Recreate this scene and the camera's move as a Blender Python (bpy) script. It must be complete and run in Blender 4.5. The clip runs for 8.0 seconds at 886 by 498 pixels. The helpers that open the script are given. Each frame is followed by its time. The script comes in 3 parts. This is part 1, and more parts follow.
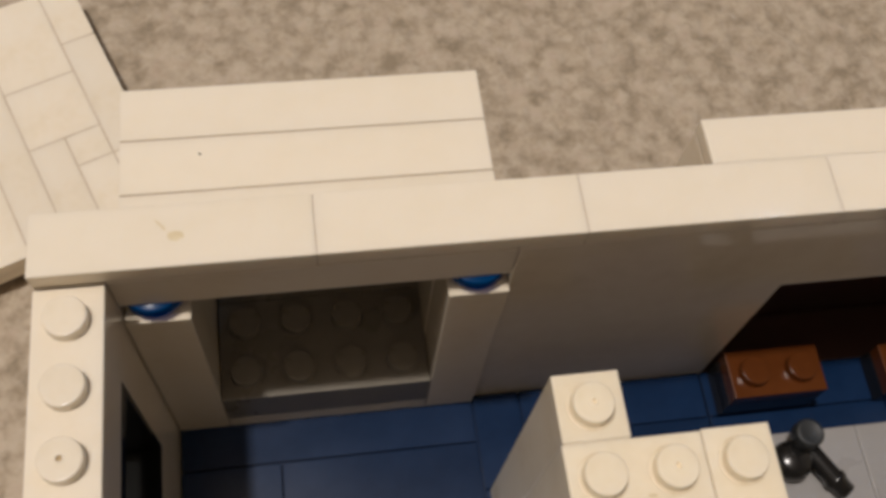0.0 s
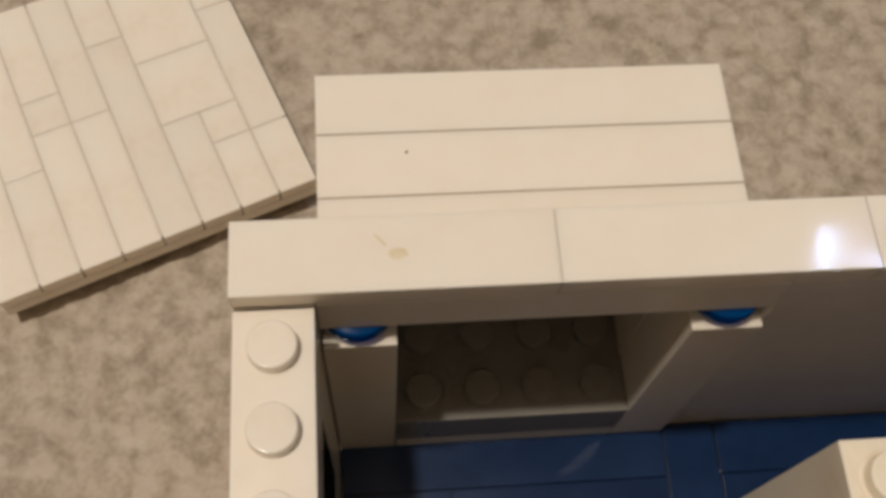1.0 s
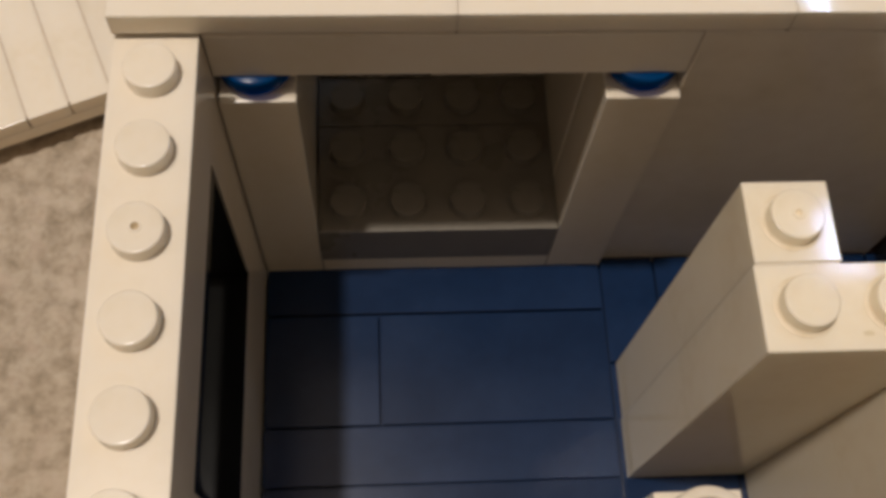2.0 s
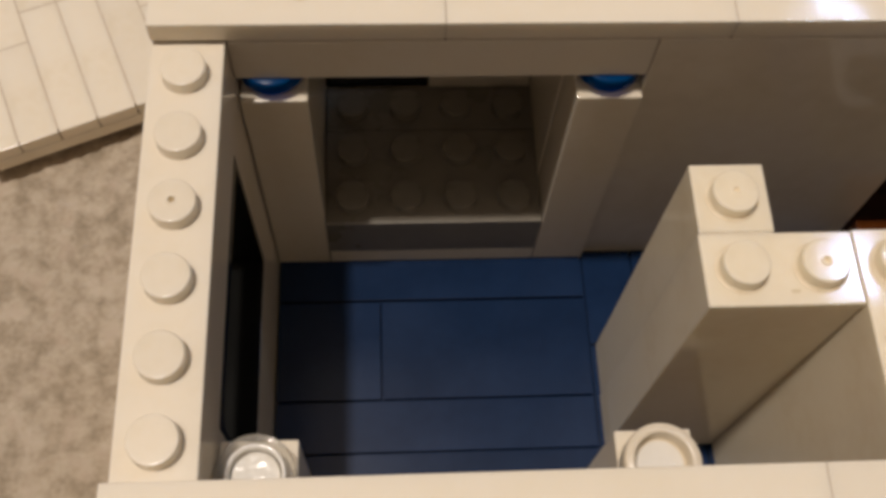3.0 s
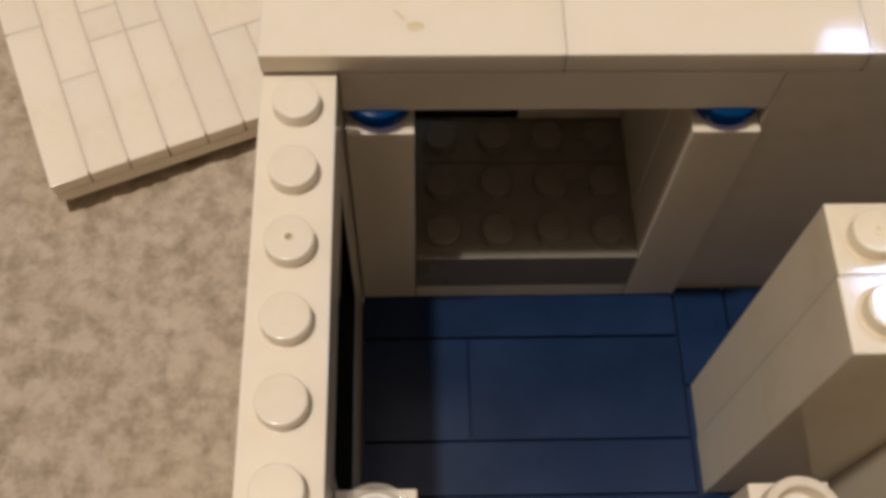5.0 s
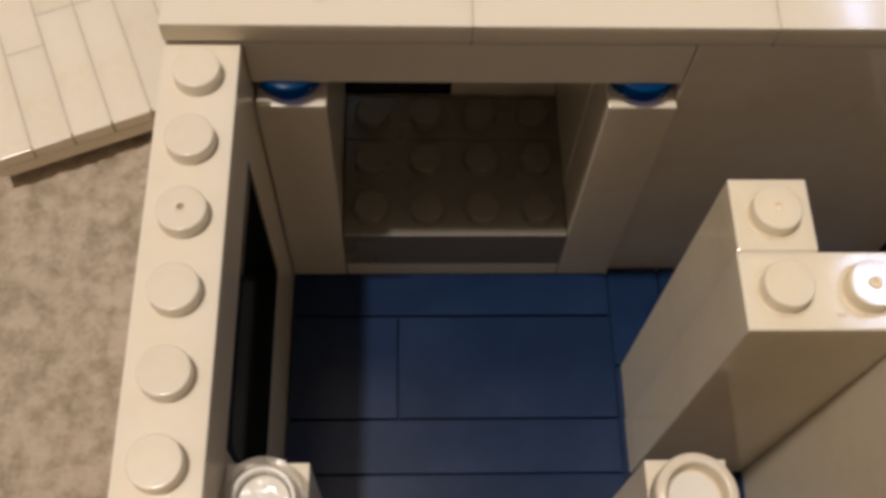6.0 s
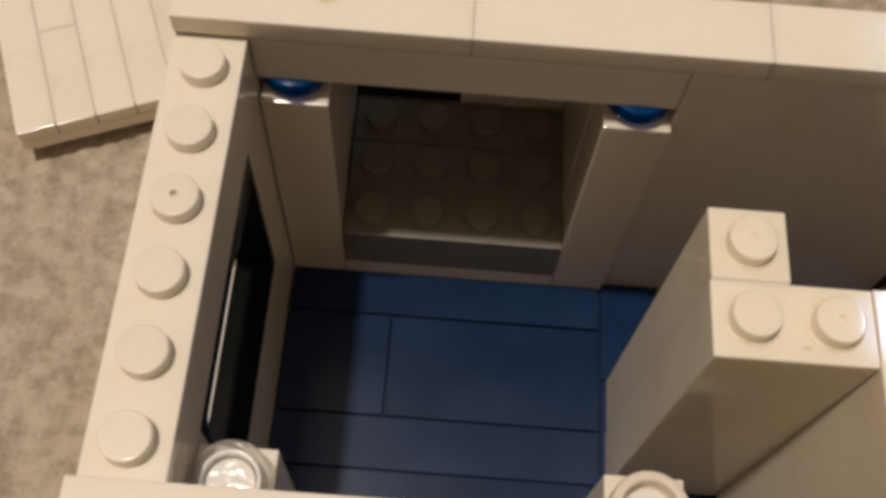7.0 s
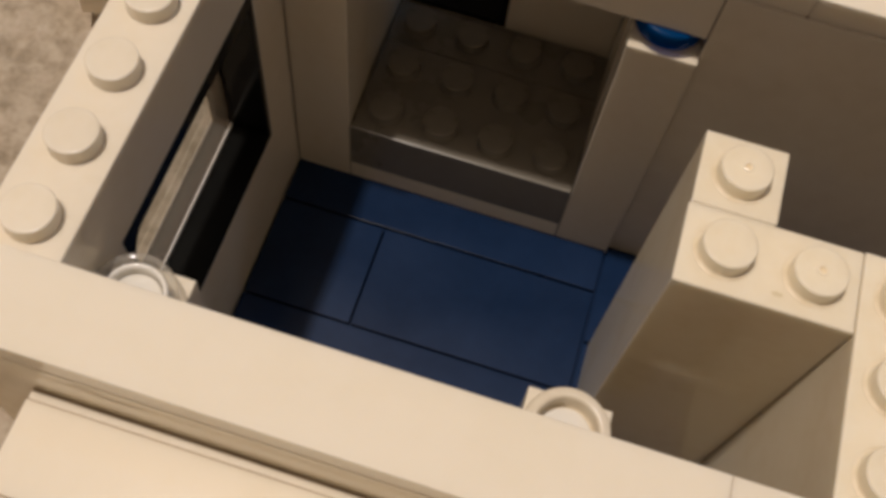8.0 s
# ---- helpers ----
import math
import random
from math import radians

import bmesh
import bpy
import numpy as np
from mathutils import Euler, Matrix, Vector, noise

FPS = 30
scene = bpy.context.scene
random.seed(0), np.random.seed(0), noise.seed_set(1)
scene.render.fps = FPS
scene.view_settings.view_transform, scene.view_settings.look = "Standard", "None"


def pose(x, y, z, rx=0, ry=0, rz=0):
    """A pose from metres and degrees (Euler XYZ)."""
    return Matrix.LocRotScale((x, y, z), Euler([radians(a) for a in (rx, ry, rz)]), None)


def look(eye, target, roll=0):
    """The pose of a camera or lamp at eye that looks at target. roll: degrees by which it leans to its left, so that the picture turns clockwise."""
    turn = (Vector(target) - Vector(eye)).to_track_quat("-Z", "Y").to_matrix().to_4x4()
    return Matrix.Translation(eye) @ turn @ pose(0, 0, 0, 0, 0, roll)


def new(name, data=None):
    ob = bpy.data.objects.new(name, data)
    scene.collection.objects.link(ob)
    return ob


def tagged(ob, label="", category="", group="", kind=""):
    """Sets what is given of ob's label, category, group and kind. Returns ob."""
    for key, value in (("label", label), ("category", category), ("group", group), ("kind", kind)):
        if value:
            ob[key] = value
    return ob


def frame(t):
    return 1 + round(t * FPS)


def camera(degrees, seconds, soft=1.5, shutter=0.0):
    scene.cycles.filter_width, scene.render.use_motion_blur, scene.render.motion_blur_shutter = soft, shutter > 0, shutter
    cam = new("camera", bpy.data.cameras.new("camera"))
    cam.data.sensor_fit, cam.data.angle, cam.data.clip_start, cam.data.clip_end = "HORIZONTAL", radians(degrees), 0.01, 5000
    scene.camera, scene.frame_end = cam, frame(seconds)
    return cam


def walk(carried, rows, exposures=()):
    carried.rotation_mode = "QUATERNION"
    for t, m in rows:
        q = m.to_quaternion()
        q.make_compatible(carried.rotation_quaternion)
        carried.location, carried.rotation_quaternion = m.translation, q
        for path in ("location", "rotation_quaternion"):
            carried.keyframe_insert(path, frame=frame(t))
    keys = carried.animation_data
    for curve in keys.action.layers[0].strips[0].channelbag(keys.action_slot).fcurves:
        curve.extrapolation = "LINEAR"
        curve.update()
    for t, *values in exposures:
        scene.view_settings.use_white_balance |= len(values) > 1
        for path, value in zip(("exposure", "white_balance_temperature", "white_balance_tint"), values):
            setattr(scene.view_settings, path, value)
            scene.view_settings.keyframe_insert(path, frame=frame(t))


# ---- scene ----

# One stud of the toy bricks is 8 mm. All places below are in studs, z = 0 at the top of the walls, carpet at z = -12.
S = 0.008
GROUND = -12.0


def P(x, y, z):
    return (x * S, y * S, (z - GROUND) * S)


cam = camera(46.8, 8.0, soft=3.8)
PATH = [
    (0, (3.914, -6.39, 13.603), (4.17, -5.534, 11.813), 10.3),
    (0.2, (3.244, -6.084, 13.297), (3.471, -5.229, 11.503), 9.2),
    (0.5, (2.634, -5.638, 13.014), (2.83, -4.805, 11.206), 8.7),
    (0.8, (1.901, -5.151, 12.679), (2.071, -4.327, 10.865), 7.8),
    (1, (1.682, -4.514, 11.723), (1.827, -3.705, 9.899), 6.8),
    (1.2, (2.007, -5.387, 10.504), (2.151, -4.59, 8.675), 7.3),
    (1.4, (2.313, -6.109, 10.127), (2.452, -5.326, 8.292), 7.4),
    (1.5, (2.514, -6.169, 10.309), (2.643, -5.381, 8.475), 6.8),
    (1.7, (2.814, -6.431, 10.098), (2.936, -5.649, 8.261), 6.7),
    (2.8, (3.248, -8.467, 11.166), (3.356, -7.65, 9.344), 6.0),
    (3, (3.175, -8.525, 11.575), (3.28, -7.684, 9.763), 5.4),
    (3.2, (3.393, -8.689, 11.477), (3.485, -7.834, 9.671), 4.6),
    (3.5, (3.604, -8.801, 11.558), (3.704, -7.934, 9.759), 4.9),
    (3.8, (3.929, -8.587, 11.94), (4.008, -7.708, 10.145), 3.7),
    (4, (4.223, -8.375, 11.919), (4.31, -7.493, 10.127), 4.0),
    (4.2, (4.315, -8.517, 11.737), (4.404, -7.625, 9.95), 4.3),
    (4.5, (3.168, -8.198, 11.756), (3.244, -7.313, 9.964), 3.7),
    (4.6, (2.504, -8.1, 11.57), (2.568, -7.211, 9.78), 3.0),
    (4.7, (1.763, -8.063, 11.174), (1.817, -7.168, 9.386), 2.4),
    (5.8, (3.09, -8.285, 11.04), (3.171, -7.424, 9.237), 4.5),
    (6, (3.134, -8.212, 10.939), (3.207, -7.347, 9.137), 4.3),
    (6.5, (3.21, -8.224, 10.954), (3.266, -7.362, 9.15), 4.6),
    (6.8, (3.329, -8.403, 11.145), (3.381, -7.536, 9.343), 6.0),
    (7, (3.707, -8.314, 11.296), (3.724, -7.447, 9.493), 5.4),
    (7.3, (4.239, -8.413, 11.225), (4.217, -7.545, 9.423), 6.5),
    (7.5, (4.92, -8.571, 10.679), (4.871, -7.695, 8.882), 7.0),
    (7.8, (5.505, -9.054, 10.135), (5.399, -8.178, 8.34), 7.8),
    (8, (5.424, -9.235, 9.79), (5.286, -8.362, 7.996), 9.0),
]
walk(cam, [(t, look(P(*eye), P(*aim), lean)) for t, eye, aim, lean in PATH],
     exposures=[(0, 0.02, 6080, 10), (0.5, 0.0, 6100, 10), (1, -0.1, 6100, 10), (1.5, -0.02, 6200, 11), (4, -0.03, 6290, 11), (7, -0.02, 6300, 11), (7.5, -0.01, 6310, 11), (8, -0.03, 6380, 12)])

# ---- light: a warm ceiling bulb almost overhead, two small cool lamp panels further off ----
world = bpy.data.worlds.new("world")
scene.world = world
world.use_nodes = True
world.node_tree.nodes["Background"].inputs[0].default_value = (0.9, 0.95, 1.0, 1)
world.node_tree.nodes["Background"].inputs[1].default_value = 0.0

bulb = new("ceiling_bulb", bpy.data.lights.new("ceiling_bulb", "POINT"))
bulb.data.energy = 138
bulb.data.color = (1.0, 0.888, 0.785)
bulb.data.shadow_soft_size = 0.045
bulb.location = P(1 - 0.20 * 270, 3, 270)
scene.view_settings.exposure = 0.0

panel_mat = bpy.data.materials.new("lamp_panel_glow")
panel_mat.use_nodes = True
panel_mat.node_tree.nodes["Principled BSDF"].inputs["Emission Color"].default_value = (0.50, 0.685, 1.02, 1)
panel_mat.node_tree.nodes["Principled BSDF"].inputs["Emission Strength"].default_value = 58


# ---- materials ----
def node_material(name, colours, scale, rough, bump=0.0, bump_scale=400.0, spec=0.5, vary=0.03, warp=0.0, glow_depth=0.0, glow=0.35):
    """A procedural surface: colours mixed by two noises, relief, a little difference from piece to piece."""
    m = bpy.data.materials.new(name)
    m.use_nodes = True
    nt = m.node_tree
    b = nt.nodes["Principled BSDF"]
    tex = nt.nodes.new("ShaderNodeTexCoord")
    n1 = nt.nodes.new("ShaderNodeTexNoise")
    n1.inputs["Scale"].default_value = scale
    n1.inputs["Detail"].default_value = 5
    n2 = nt.nodes.new("ShaderNodeTexNoise")
    n2.inputs["Scale"].default_value = scale * 9
    n2.inputs["Detail"].default_value = 3
    add = nt.nodes.new("ShaderNodeMath")
    add.operation = "MULTIPLY_ADD"
    add.inputs[1].default_value = 0.35
    nt.links.new(tex.outputs["Object"], n1.inputs["Vector"])
    nt.links.new(tex.outputs["Object"], n2.inputs["Vector"])
    nt.links.new(n2.outputs["Fac"], add.inputs[0])
    nt.links.new(n1.outputs["Fac"], add.inputs[2])
    ramp = nt.nodes.new("ShaderNodeValToRGB")
    els = ramp.color_ramp.elements
    while len(els) < len(colours):
        els.new(0.5)
    for i, c in enumerate(colours):
        els[i].position = 0.42 + 0.5 * i / max(1, len(colours) - 1)
        els[i].color = (*c, 1)
    nt.links.new(add.outputs[0], ramp.inputs[0])
    info = nt.nodes.new("ShaderNodeObjectInfo")
    hsv = nt.nodes.new("ShaderNodeHueSaturation")
    mr = nt.nodes.new("ShaderNodeMapRange")
    mr.inputs["To Min"].default_value = 1 - vary
    mr.inputs["To Max"].default_value = 1 + vary
    nt.links.new(info.outputs["Random"], mr.inputs["Value"])
    nt.links.new(mr.outputs[0], hsv.inputs["Value"])
    nt.links.new(ramp.outputs[0], hsv.inputs["Color"])
    nt.links.new(hsv.outputs[0], b.inputs["Base Color"])
    r = nt.nodes.new("ShaderNodeMapRange")
    r.inputs["To Min"].default_value = rough * 0.8
    r.inputs["To Max"].default_value = rough * 1.25
    nt.links.new(n1.outputs["Fac"], r.inputs["Value"])
    nt.links.new(r.outputs[0], b.inputs["Roughness"])
    b.inputs["Specular IOR Level"].default_value = spec
    if glow_depth:
        b.inputs["Subsurface Weight"].default_value = glow
        b.inputs["Subsurface Radius"].default_value = (0.7, 0.75, 0.8)
        b.inputs["Subsurface Scale"].default_value = glow_depth
    if bump:
        n3 = nt.nodes.new("ShaderNodeTexNoise")
        n3.inputs["Scale"].default_value = bump_scale
        n3.inputs["Detail"].default_value = 4
        bp = nt.nodes.new("ShaderNodeBump")
        bp.inputs["Strength"].default_value = bump
        bp.inputs["Distance"].default_value = 0.0002
        nt.links.new(tex.outputs["Object"], n3.inputs["Vector"])
        nt.links.new(n3.outputs["Fac"], bp.inputs["Height"])
        nt.links.new(bp.outputs[0], b.inputs["Normal"])
        if warp:
            # moulded plastic is never quite flat: long shallow waves that bend the reflections
            n4 = nt.nodes.new("ShaderNodeTexNoise")
            n4.inputs["Scale"].default_value = 150
            n4.inputs["Detail"].default_value = 0
            wave = nt.nodes.new("ShaderNodeBump")
            wave.inputs["Distance"].default_value = warp
            nt.links.new(tex.outputs["Object"], n4.inputs["Vector"])
            nt.links.new(n4.outputs["Fac"], wave.inputs["Height"])
            nt.links.new(wave.outputs[0], bp.inputs["Normal"])
    return m


WHITES = [(0.795, 0.70, 0.53), (0.835, 0.75, 0.60), (0.845, 0.77, 0.63)]
WHITE = node_material("aged_white_brick_plastic", WHITES, 60, 0.14, 0.025, 160, spec=0.4, glow_depth=0.0025)
YELLOWED = node_material("yellowed_white_brick_plastic", [(0.80, 0.69, 0.495), (0.85, 0.755, 0.575), (0.86, 0.775, 0.61)], 60, 0.08, 0.012, 160, spec=0.3, glow_depth=0.003, glow=0.42)
# Broad blotches in this colour stand in for reflections on the panel.
MOTTLED = node_material("reflection_mottled_white_plastic", [(0.71, 0.625, 0.475), (0.80, 0.715, 0.57), (0.86, 0.785, 0.645)], 38, 0.07, 0.012, 160, spec=0.5, glow_depth=0.0025)
TILE = node_material("aged_white_tile_plastic", [(0.81, 0.725, 0.565), (0.835, 0.755, 0.61), (0.84, 0.765, 0.625)], 35, 0.085, 0.012, 160, spec=0.25, warp=0.00012, glow_depth=0.0025)
BLUE = node_material("dark_blue_plastic", [(0.0043, 0.0162, 0.049), (0.0088, 0.0258, 0.073)], 70, 0.22, 0.04, 300, spec=0.28, vary=0.08)
GREY = node_material("grey_plastic", [(0.205, 0.185, 0.148), (0.26, 0.236, 0.192)], 80, 0.28, 0.05, 200, spec=0.4)
LIGHT_GREY = node_material("light_grey_plastic", [(0.27, 0.26, 0.25), (0.31, 0.30, 0.29)], 80, 0.28, 0.05, 200)
BROWN = node_material("reddish_brown_plastic", [(0.08, 0.022, 0.004), (0.105, 0.03, 0.005)], 80, 0.22, 0.05, 200)
DARK_BROWN = node_material("dark_brown_plastic", [(0.035, 0.012, 0.007), (0.05, 0.018, 0.01)], 80, 0.35, 0.05, 200)
BLACK = node_material("black_plastic", [(0.008, 0.008, 0.008), (0.014, 0.013, 0.012)], 80, 0.22, 0.05, 200)
DARK_GREY = node_material("dark_grey_plastic", [(0.016, 0.018, 0.019), (0.024, 0.026, 0.027)], 80, 0.5, 0.05, 200)
FRAME_BLACK = node_material("matt_black_plastic", [(0.006, 0.006, 0.0055), (0.010, 0.010, 0.009)], 80, 0.14, 0.02, 200, spec=0.1)
GRIME = node_material("yellowish_grime", [(0.62, 0.50, 0.30), (0.74, 0.63, 0.44), (0.80, 0.70, 0.53)], 350, 0.45, 0.05, 300)
STAIN = node_material("brown_stain", [(0.66, 0.535, 0.31), (0.77, 0.67, 0.46)], 300, 0.3)
# Brown and pale fillings laid into joints and grooves.
JOINT = node_material("brown_joint", [(0.34, 0.245, 0.145), (0.46, 0.35, 0.22)], 300, 0.7)
PALE_JOINT = node_material("pale_joint", [(0.57, 0.465, 0.325), (0.67, 0.565, 0.42)], 300, 0.7)
PIP = node_material("brown_gate_mark", [(0.40, 0.30, 0.16), (0.50, 0.39, 0.23)], 400, 0.4)
PAINT = node_material("room_wall_paint", [(0.218, 0.19, 0.164), (0.252, 0.221, 0.192)], 2, 0.8)


def carpet_material():
    """Wool loops: shade of the pits between rounded tufts put into the colour, fibres of several shades, broad soft
    stains.
    """
    m = bpy.data.materials.new("carpet_wool")
    m.use_nodes = True
    nt = m.node_tree
    b = nt.nodes["Principled BSDF"]
    tex = nt.nodes.new("ShaderNodeTexCoord")
    shift = nt.nodes.new("ShaderNodeTexNoise")
    shift.inputs["Scale"].default_value = 260
    warp = nt.nodes.new("ShaderNodeMixRGB")
    warp.blend_type = "ADD"
    warp.inputs[0].default_value = 0.0028
    nt.links.new(tex.outputs["Object"], shift.inputs["Vector"])
    nt.links.new(tex.outputs["Object"], warp.inputs[1])
    nt.links.new(shift.outputs["Color"], warp.inputs[2])
    tuft = nt.nodes.new("ShaderNodeTexVoronoi")
    tuft.feature = "SMOOTH_F1"
    tuft.inputs["Scale"].default_value = 270
    tuft.inputs["Smoothness"].default_value = 0.6
    nt.links.new(warp.outputs[0], tuft.inputs["Vector"])
    fibre = nt.nodes.new("ShaderNodeTexNoise")
    fibre.inputs["Scale"].default_value = 900
    fibre.inputs["Detail"].default_value = 4
    broad = nt.nodes.new("ShaderNodeTexNoise")
    broad.inputs["Scale"].default_value = 210
    broad.inputs["Detail"].default_value = 3
    for n in (fibre, broad):
        nt.links.new(tex.outputs["Object"], n.inputs["Vector"])
    add = nt.nodes.new("ShaderNodeMath")
    add.operation = "MULTIPLY_ADD"
    add.inputs[1].default_value = 0.55
    nt.links.new(fibre.outputs["Fac"], add.inputs[0])
    nt.links.new(broad.outputs["Fac"], add.inputs[2])
    # Lower between tufts, so the ramp paints the shade of the pits.
    dip = nt.nodes.new("ShaderNodeMath")
    dip.operation = "MULTIPLY_ADD"
    dip.inputs[1].default_value = -0.42
    nt.links.new(tuft.outputs["Distance"], dip.inputs[0])
    nt.links.new(add.outputs[0], dip.inputs[2])
    ramp = nt.nodes.new("ShaderNodeValToRGB")
    els = ramp.color_ramp.elements
    els.new(0.5)
    els.new(0.5)
    for i, (p, c) in enumerate(((0.28, (0.28, 0.227, 0.158)), (0.5, (0.39, 0.32, 0.233)), (0.64, (0.453, 0.377, 0.28)), (0.85, (0.516, 0.441, 0.338)))):
        els[i].position, els[i].color = p, (*c, 1)
    nt.links.new(dip.outputs[0], ramp.inputs[0])
    tint = nt.nodes.new("ShaderNodeTexNoise")
    tint.inputs["Scale"].default_value = 210
    nt.links.new(tex.outputs["Object"], tint.inputs["Vector"])
    pink = nt.nodes.new("ShaderNodeMapRange")
    pink.inputs["From Min"].default_value = 0.56
    pink.inputs["From Max"].default_value = 0.72
    pink.inputs["To Max"].default_value = 0.25
    nt.links.new(tint.outputs["Fac"], pink.inputs["Value"])
    mix = nt.nodes.new("ShaderNodeMixRGB")
    mix.inputs[2].default_value = (0.40, 0.285, 0.215, 1)
    nt.links.new(pink.outputs[0], mix.inputs[0])
    nt.links.new(ramp.outputs[0], mix.inputs[1])
    nt.links.new(mix.outputs[0], b.inputs["Base Color"])
    b.inputs["Roughness"].default_value = 0.95
    b.inputs["Specular IOR Level"].default_value = 0.1
    bump = nt.nodes.new("ShaderNodeBump")
    bump.inputs["Strength"].default_value = 0.6
    bump.inputs["Distance"].default_value = 0.0006
    nt.links.new(dip.outputs[0], bump.inputs["Height"])
    nt.links.new(bump.outputs[0], b.inputs["Normal"])
    return m


SCUFF = node_material("brown_scuff", [(0.50, 0.40, 0.28), (0.66, 0.57, 0.43)], 300, 0.5)
CARPET = carpet_material()


def clear_material(name, tint, body, milk, rough=0.06, shine=1.0):
    """Clear plastic: light passes straight through with a tint, a little milky body, gloss that grows towards grazing."""
    m = bpy.data.materials.new(name)
    m.use_nodes = True
    nt = m.node_tree
    nt.nodes.remove(nt.nodes["Principled BSDF"])
    out = nt.nodes["Material Output"]
    pass_on = nt.nodes.new("ShaderNodeBsdfTransparent")
    pass_on.inputs[0].default_value = (*tint, 1)
    soft = nt.nodes.new("ShaderNodeBsdfTranslucent")
    soft.inputs[0].default_value = (*body, 1)
    matt = nt.nodes.new("ShaderNodeBsdfDiffuse")
    matt.inputs[0].default_value = (*body, 1)
    half = nt.nodes.new("ShaderNodeMixShader")
    nt.links.new(soft.outputs[0], half.inputs[1])
    nt.links.new(matt.outputs[0], half.inputs[2])
    mix = nt.nodes.new("ShaderNodeMixShader")
    mix.inputs[0].default_value = milk
    nt.links.new(pass_on.outputs[0], mix.inputs[1])
    nt.links.new(half.outputs[0], mix.inputs[2])
    gloss = nt.nodes.new("ShaderNodeBsdfGlossy")
    gloss.inputs["Roughness"].default_value = rough
    facing = nt.nodes.new("ShaderNodeLayerWeight")
    power = nt.nodes.new("ShaderNodeMath")
    power.operation = "POWER"
    power.inputs[1].default_value = 4.0
    nt.links.new(facing.outputs["Facing"], power.inputs[0])
    fres = nt.nodes.new("ShaderNodeMath")
    fres.operation = "MULTIPLY_ADD"
    fres.inputs[1].default_value = 0.75 * shine
    fres.inputs[2].default_value = 0.04 * shine
    nt.links.new(power.outputs[0], fres.inputs[0])
    last = nt.nodes.new("ShaderNodeMixShader")
    nt.links.new(fres.outputs[0], last.inputs[0])
    nt.links.new(mix.outputs[0], last.inputs[1])
    nt.links.new(gloss.outputs[0], last.inputs[2])
    nt.links.new(last.outputs[0], out.inputs[0])
    return m


CLEAR = clear_material("clear_plastic", (0.985, 0.98, 0.965), (0.95, 0.93, 0.88), 0.2)
EMBOSSED = node_material("embossed_white_plastic", [(0.74, 0.70, 0.61), (0.82, 0.78, 0.70)], 60, 0.12, 0.6, 800, spec=0.45)
MILKY = node_material("milky_white_plastic", [(0.80, 0.76, 0.68), (0.88, 0.85, 0.78)], 200, 0.12, 0.1, 250)
CLOUDY = node_material("yellowed_cloudy_plastic", [(0.68, 0.58, 0.42), (0.80, 0.73, 0.60)], 120, 0.25, 0.1, 250)
MURKY = clear_material("murky_clear_plastic", (0.80, 0.74, 0.66), (0.7, 0.63, 0.54), 0.2, 0.12, 0.6)
CLEAR_BLUE = clear_material("clear_blue_plastic", (0.0, 0.22, 0.62), (0.003, 0.15, 0.5), 0.5, 0.2, 0.2)
GLASS = clear_material("window_glass", (0.95, 0.96, 0.95), (0.7, 0.7, 0.68), 0.02, 0.02)


# ---- builders ----
def thing(name, label, category="", group="", kind="", at=(0, 0, 0)):
    ob = new(name)
    ob.location = P(*at)
    ob.empty_display_size = 0.005
    return tagged(ob, label, category, group, kind)


def smooth(me):
    me.polygons.foreach_set("use_smooth", [True] * len(me.polygons))
    me.update()


def link(name, me, parent, place, label=""):
    """A mesh object at a place given in studs, as a child of parent."""
    ob = new(name, me)
    m = Matrix.Translation(P(*place))
    if parent is None:
        ob.matrix_world = m
    else:
        up = Matrix.Identity(4)
        chain = parent
        while chain is not None:
            up = chain.matrix_basis @ up
            chain = chain.parent
        ob.parent = parent
        ob.matrix_basis = up.inverted() @ m
    if label:
        ob["label"] = label
    return ob


MESHES = {}


def box_mesh(dx, dy, dz, mat, edge=0.022):
    key = ("box", round(dx, 3), round(dy, 3), round(dz, 3), mat.name, edge)
    if key not in MESHES:
        bm = bmesh.new()
        bmesh.ops.create_cube(bm, size=1)
        bmesh.ops.scale(bm, vec=(dx * S, dy * S, dz * S), verts=bm.verts)
        bmesh.ops.bevel(bm, geom=bm.edges[:], offset=edge * S, segments=2, affect="EDGES", profile=0.6)
        me = bpy.data.meshes.new("block")
        bm.to_mesh(me)
        bm.free()
        me.materials.append(mat)
        MESHES[key] = me
    return MESHES[key]


def tile_mesh(dx, dy, dz, mat):
    """A smooth tile: crisp top, a narrow groove round its foot."""
    key = ("tile", round(dx, 3), round(dy, 3), round(dz, 3), mat.name)
    if key not in MESHES:
        bm = bmesh.new()
        for inset, z0, z1, edge in ((0.0, 0.055, dz, 0.006), (0.03, 0.0, 0.055, 0.0)):
            cube = bmesh.ops.create_cube(bm, size=1)
            vs = cube["verts"]
            bmesh.ops.scale(bm, vec=((dx - 2 * inset) * S, (dy - 2 * inset) * S, (z1 - z0) * S), verts=vs)
            bmesh.ops.translate(bm, vec=(0, 0, ((z0 + z1) / 2 - dz / 2) * S), verts=vs)
            if edge:
                bmesh.ops.bevel(bm, geom=list({e for v in vs for e in v.link_edges}), offset=edge * S, segments=1, affect="EDGES")
        me = bpy.data.meshes.new("tile")
        bm.to_mesh(me)
        bm.free()
        me.materials.append(mat)
        MESHES[key] = me
    return MESHES[key]


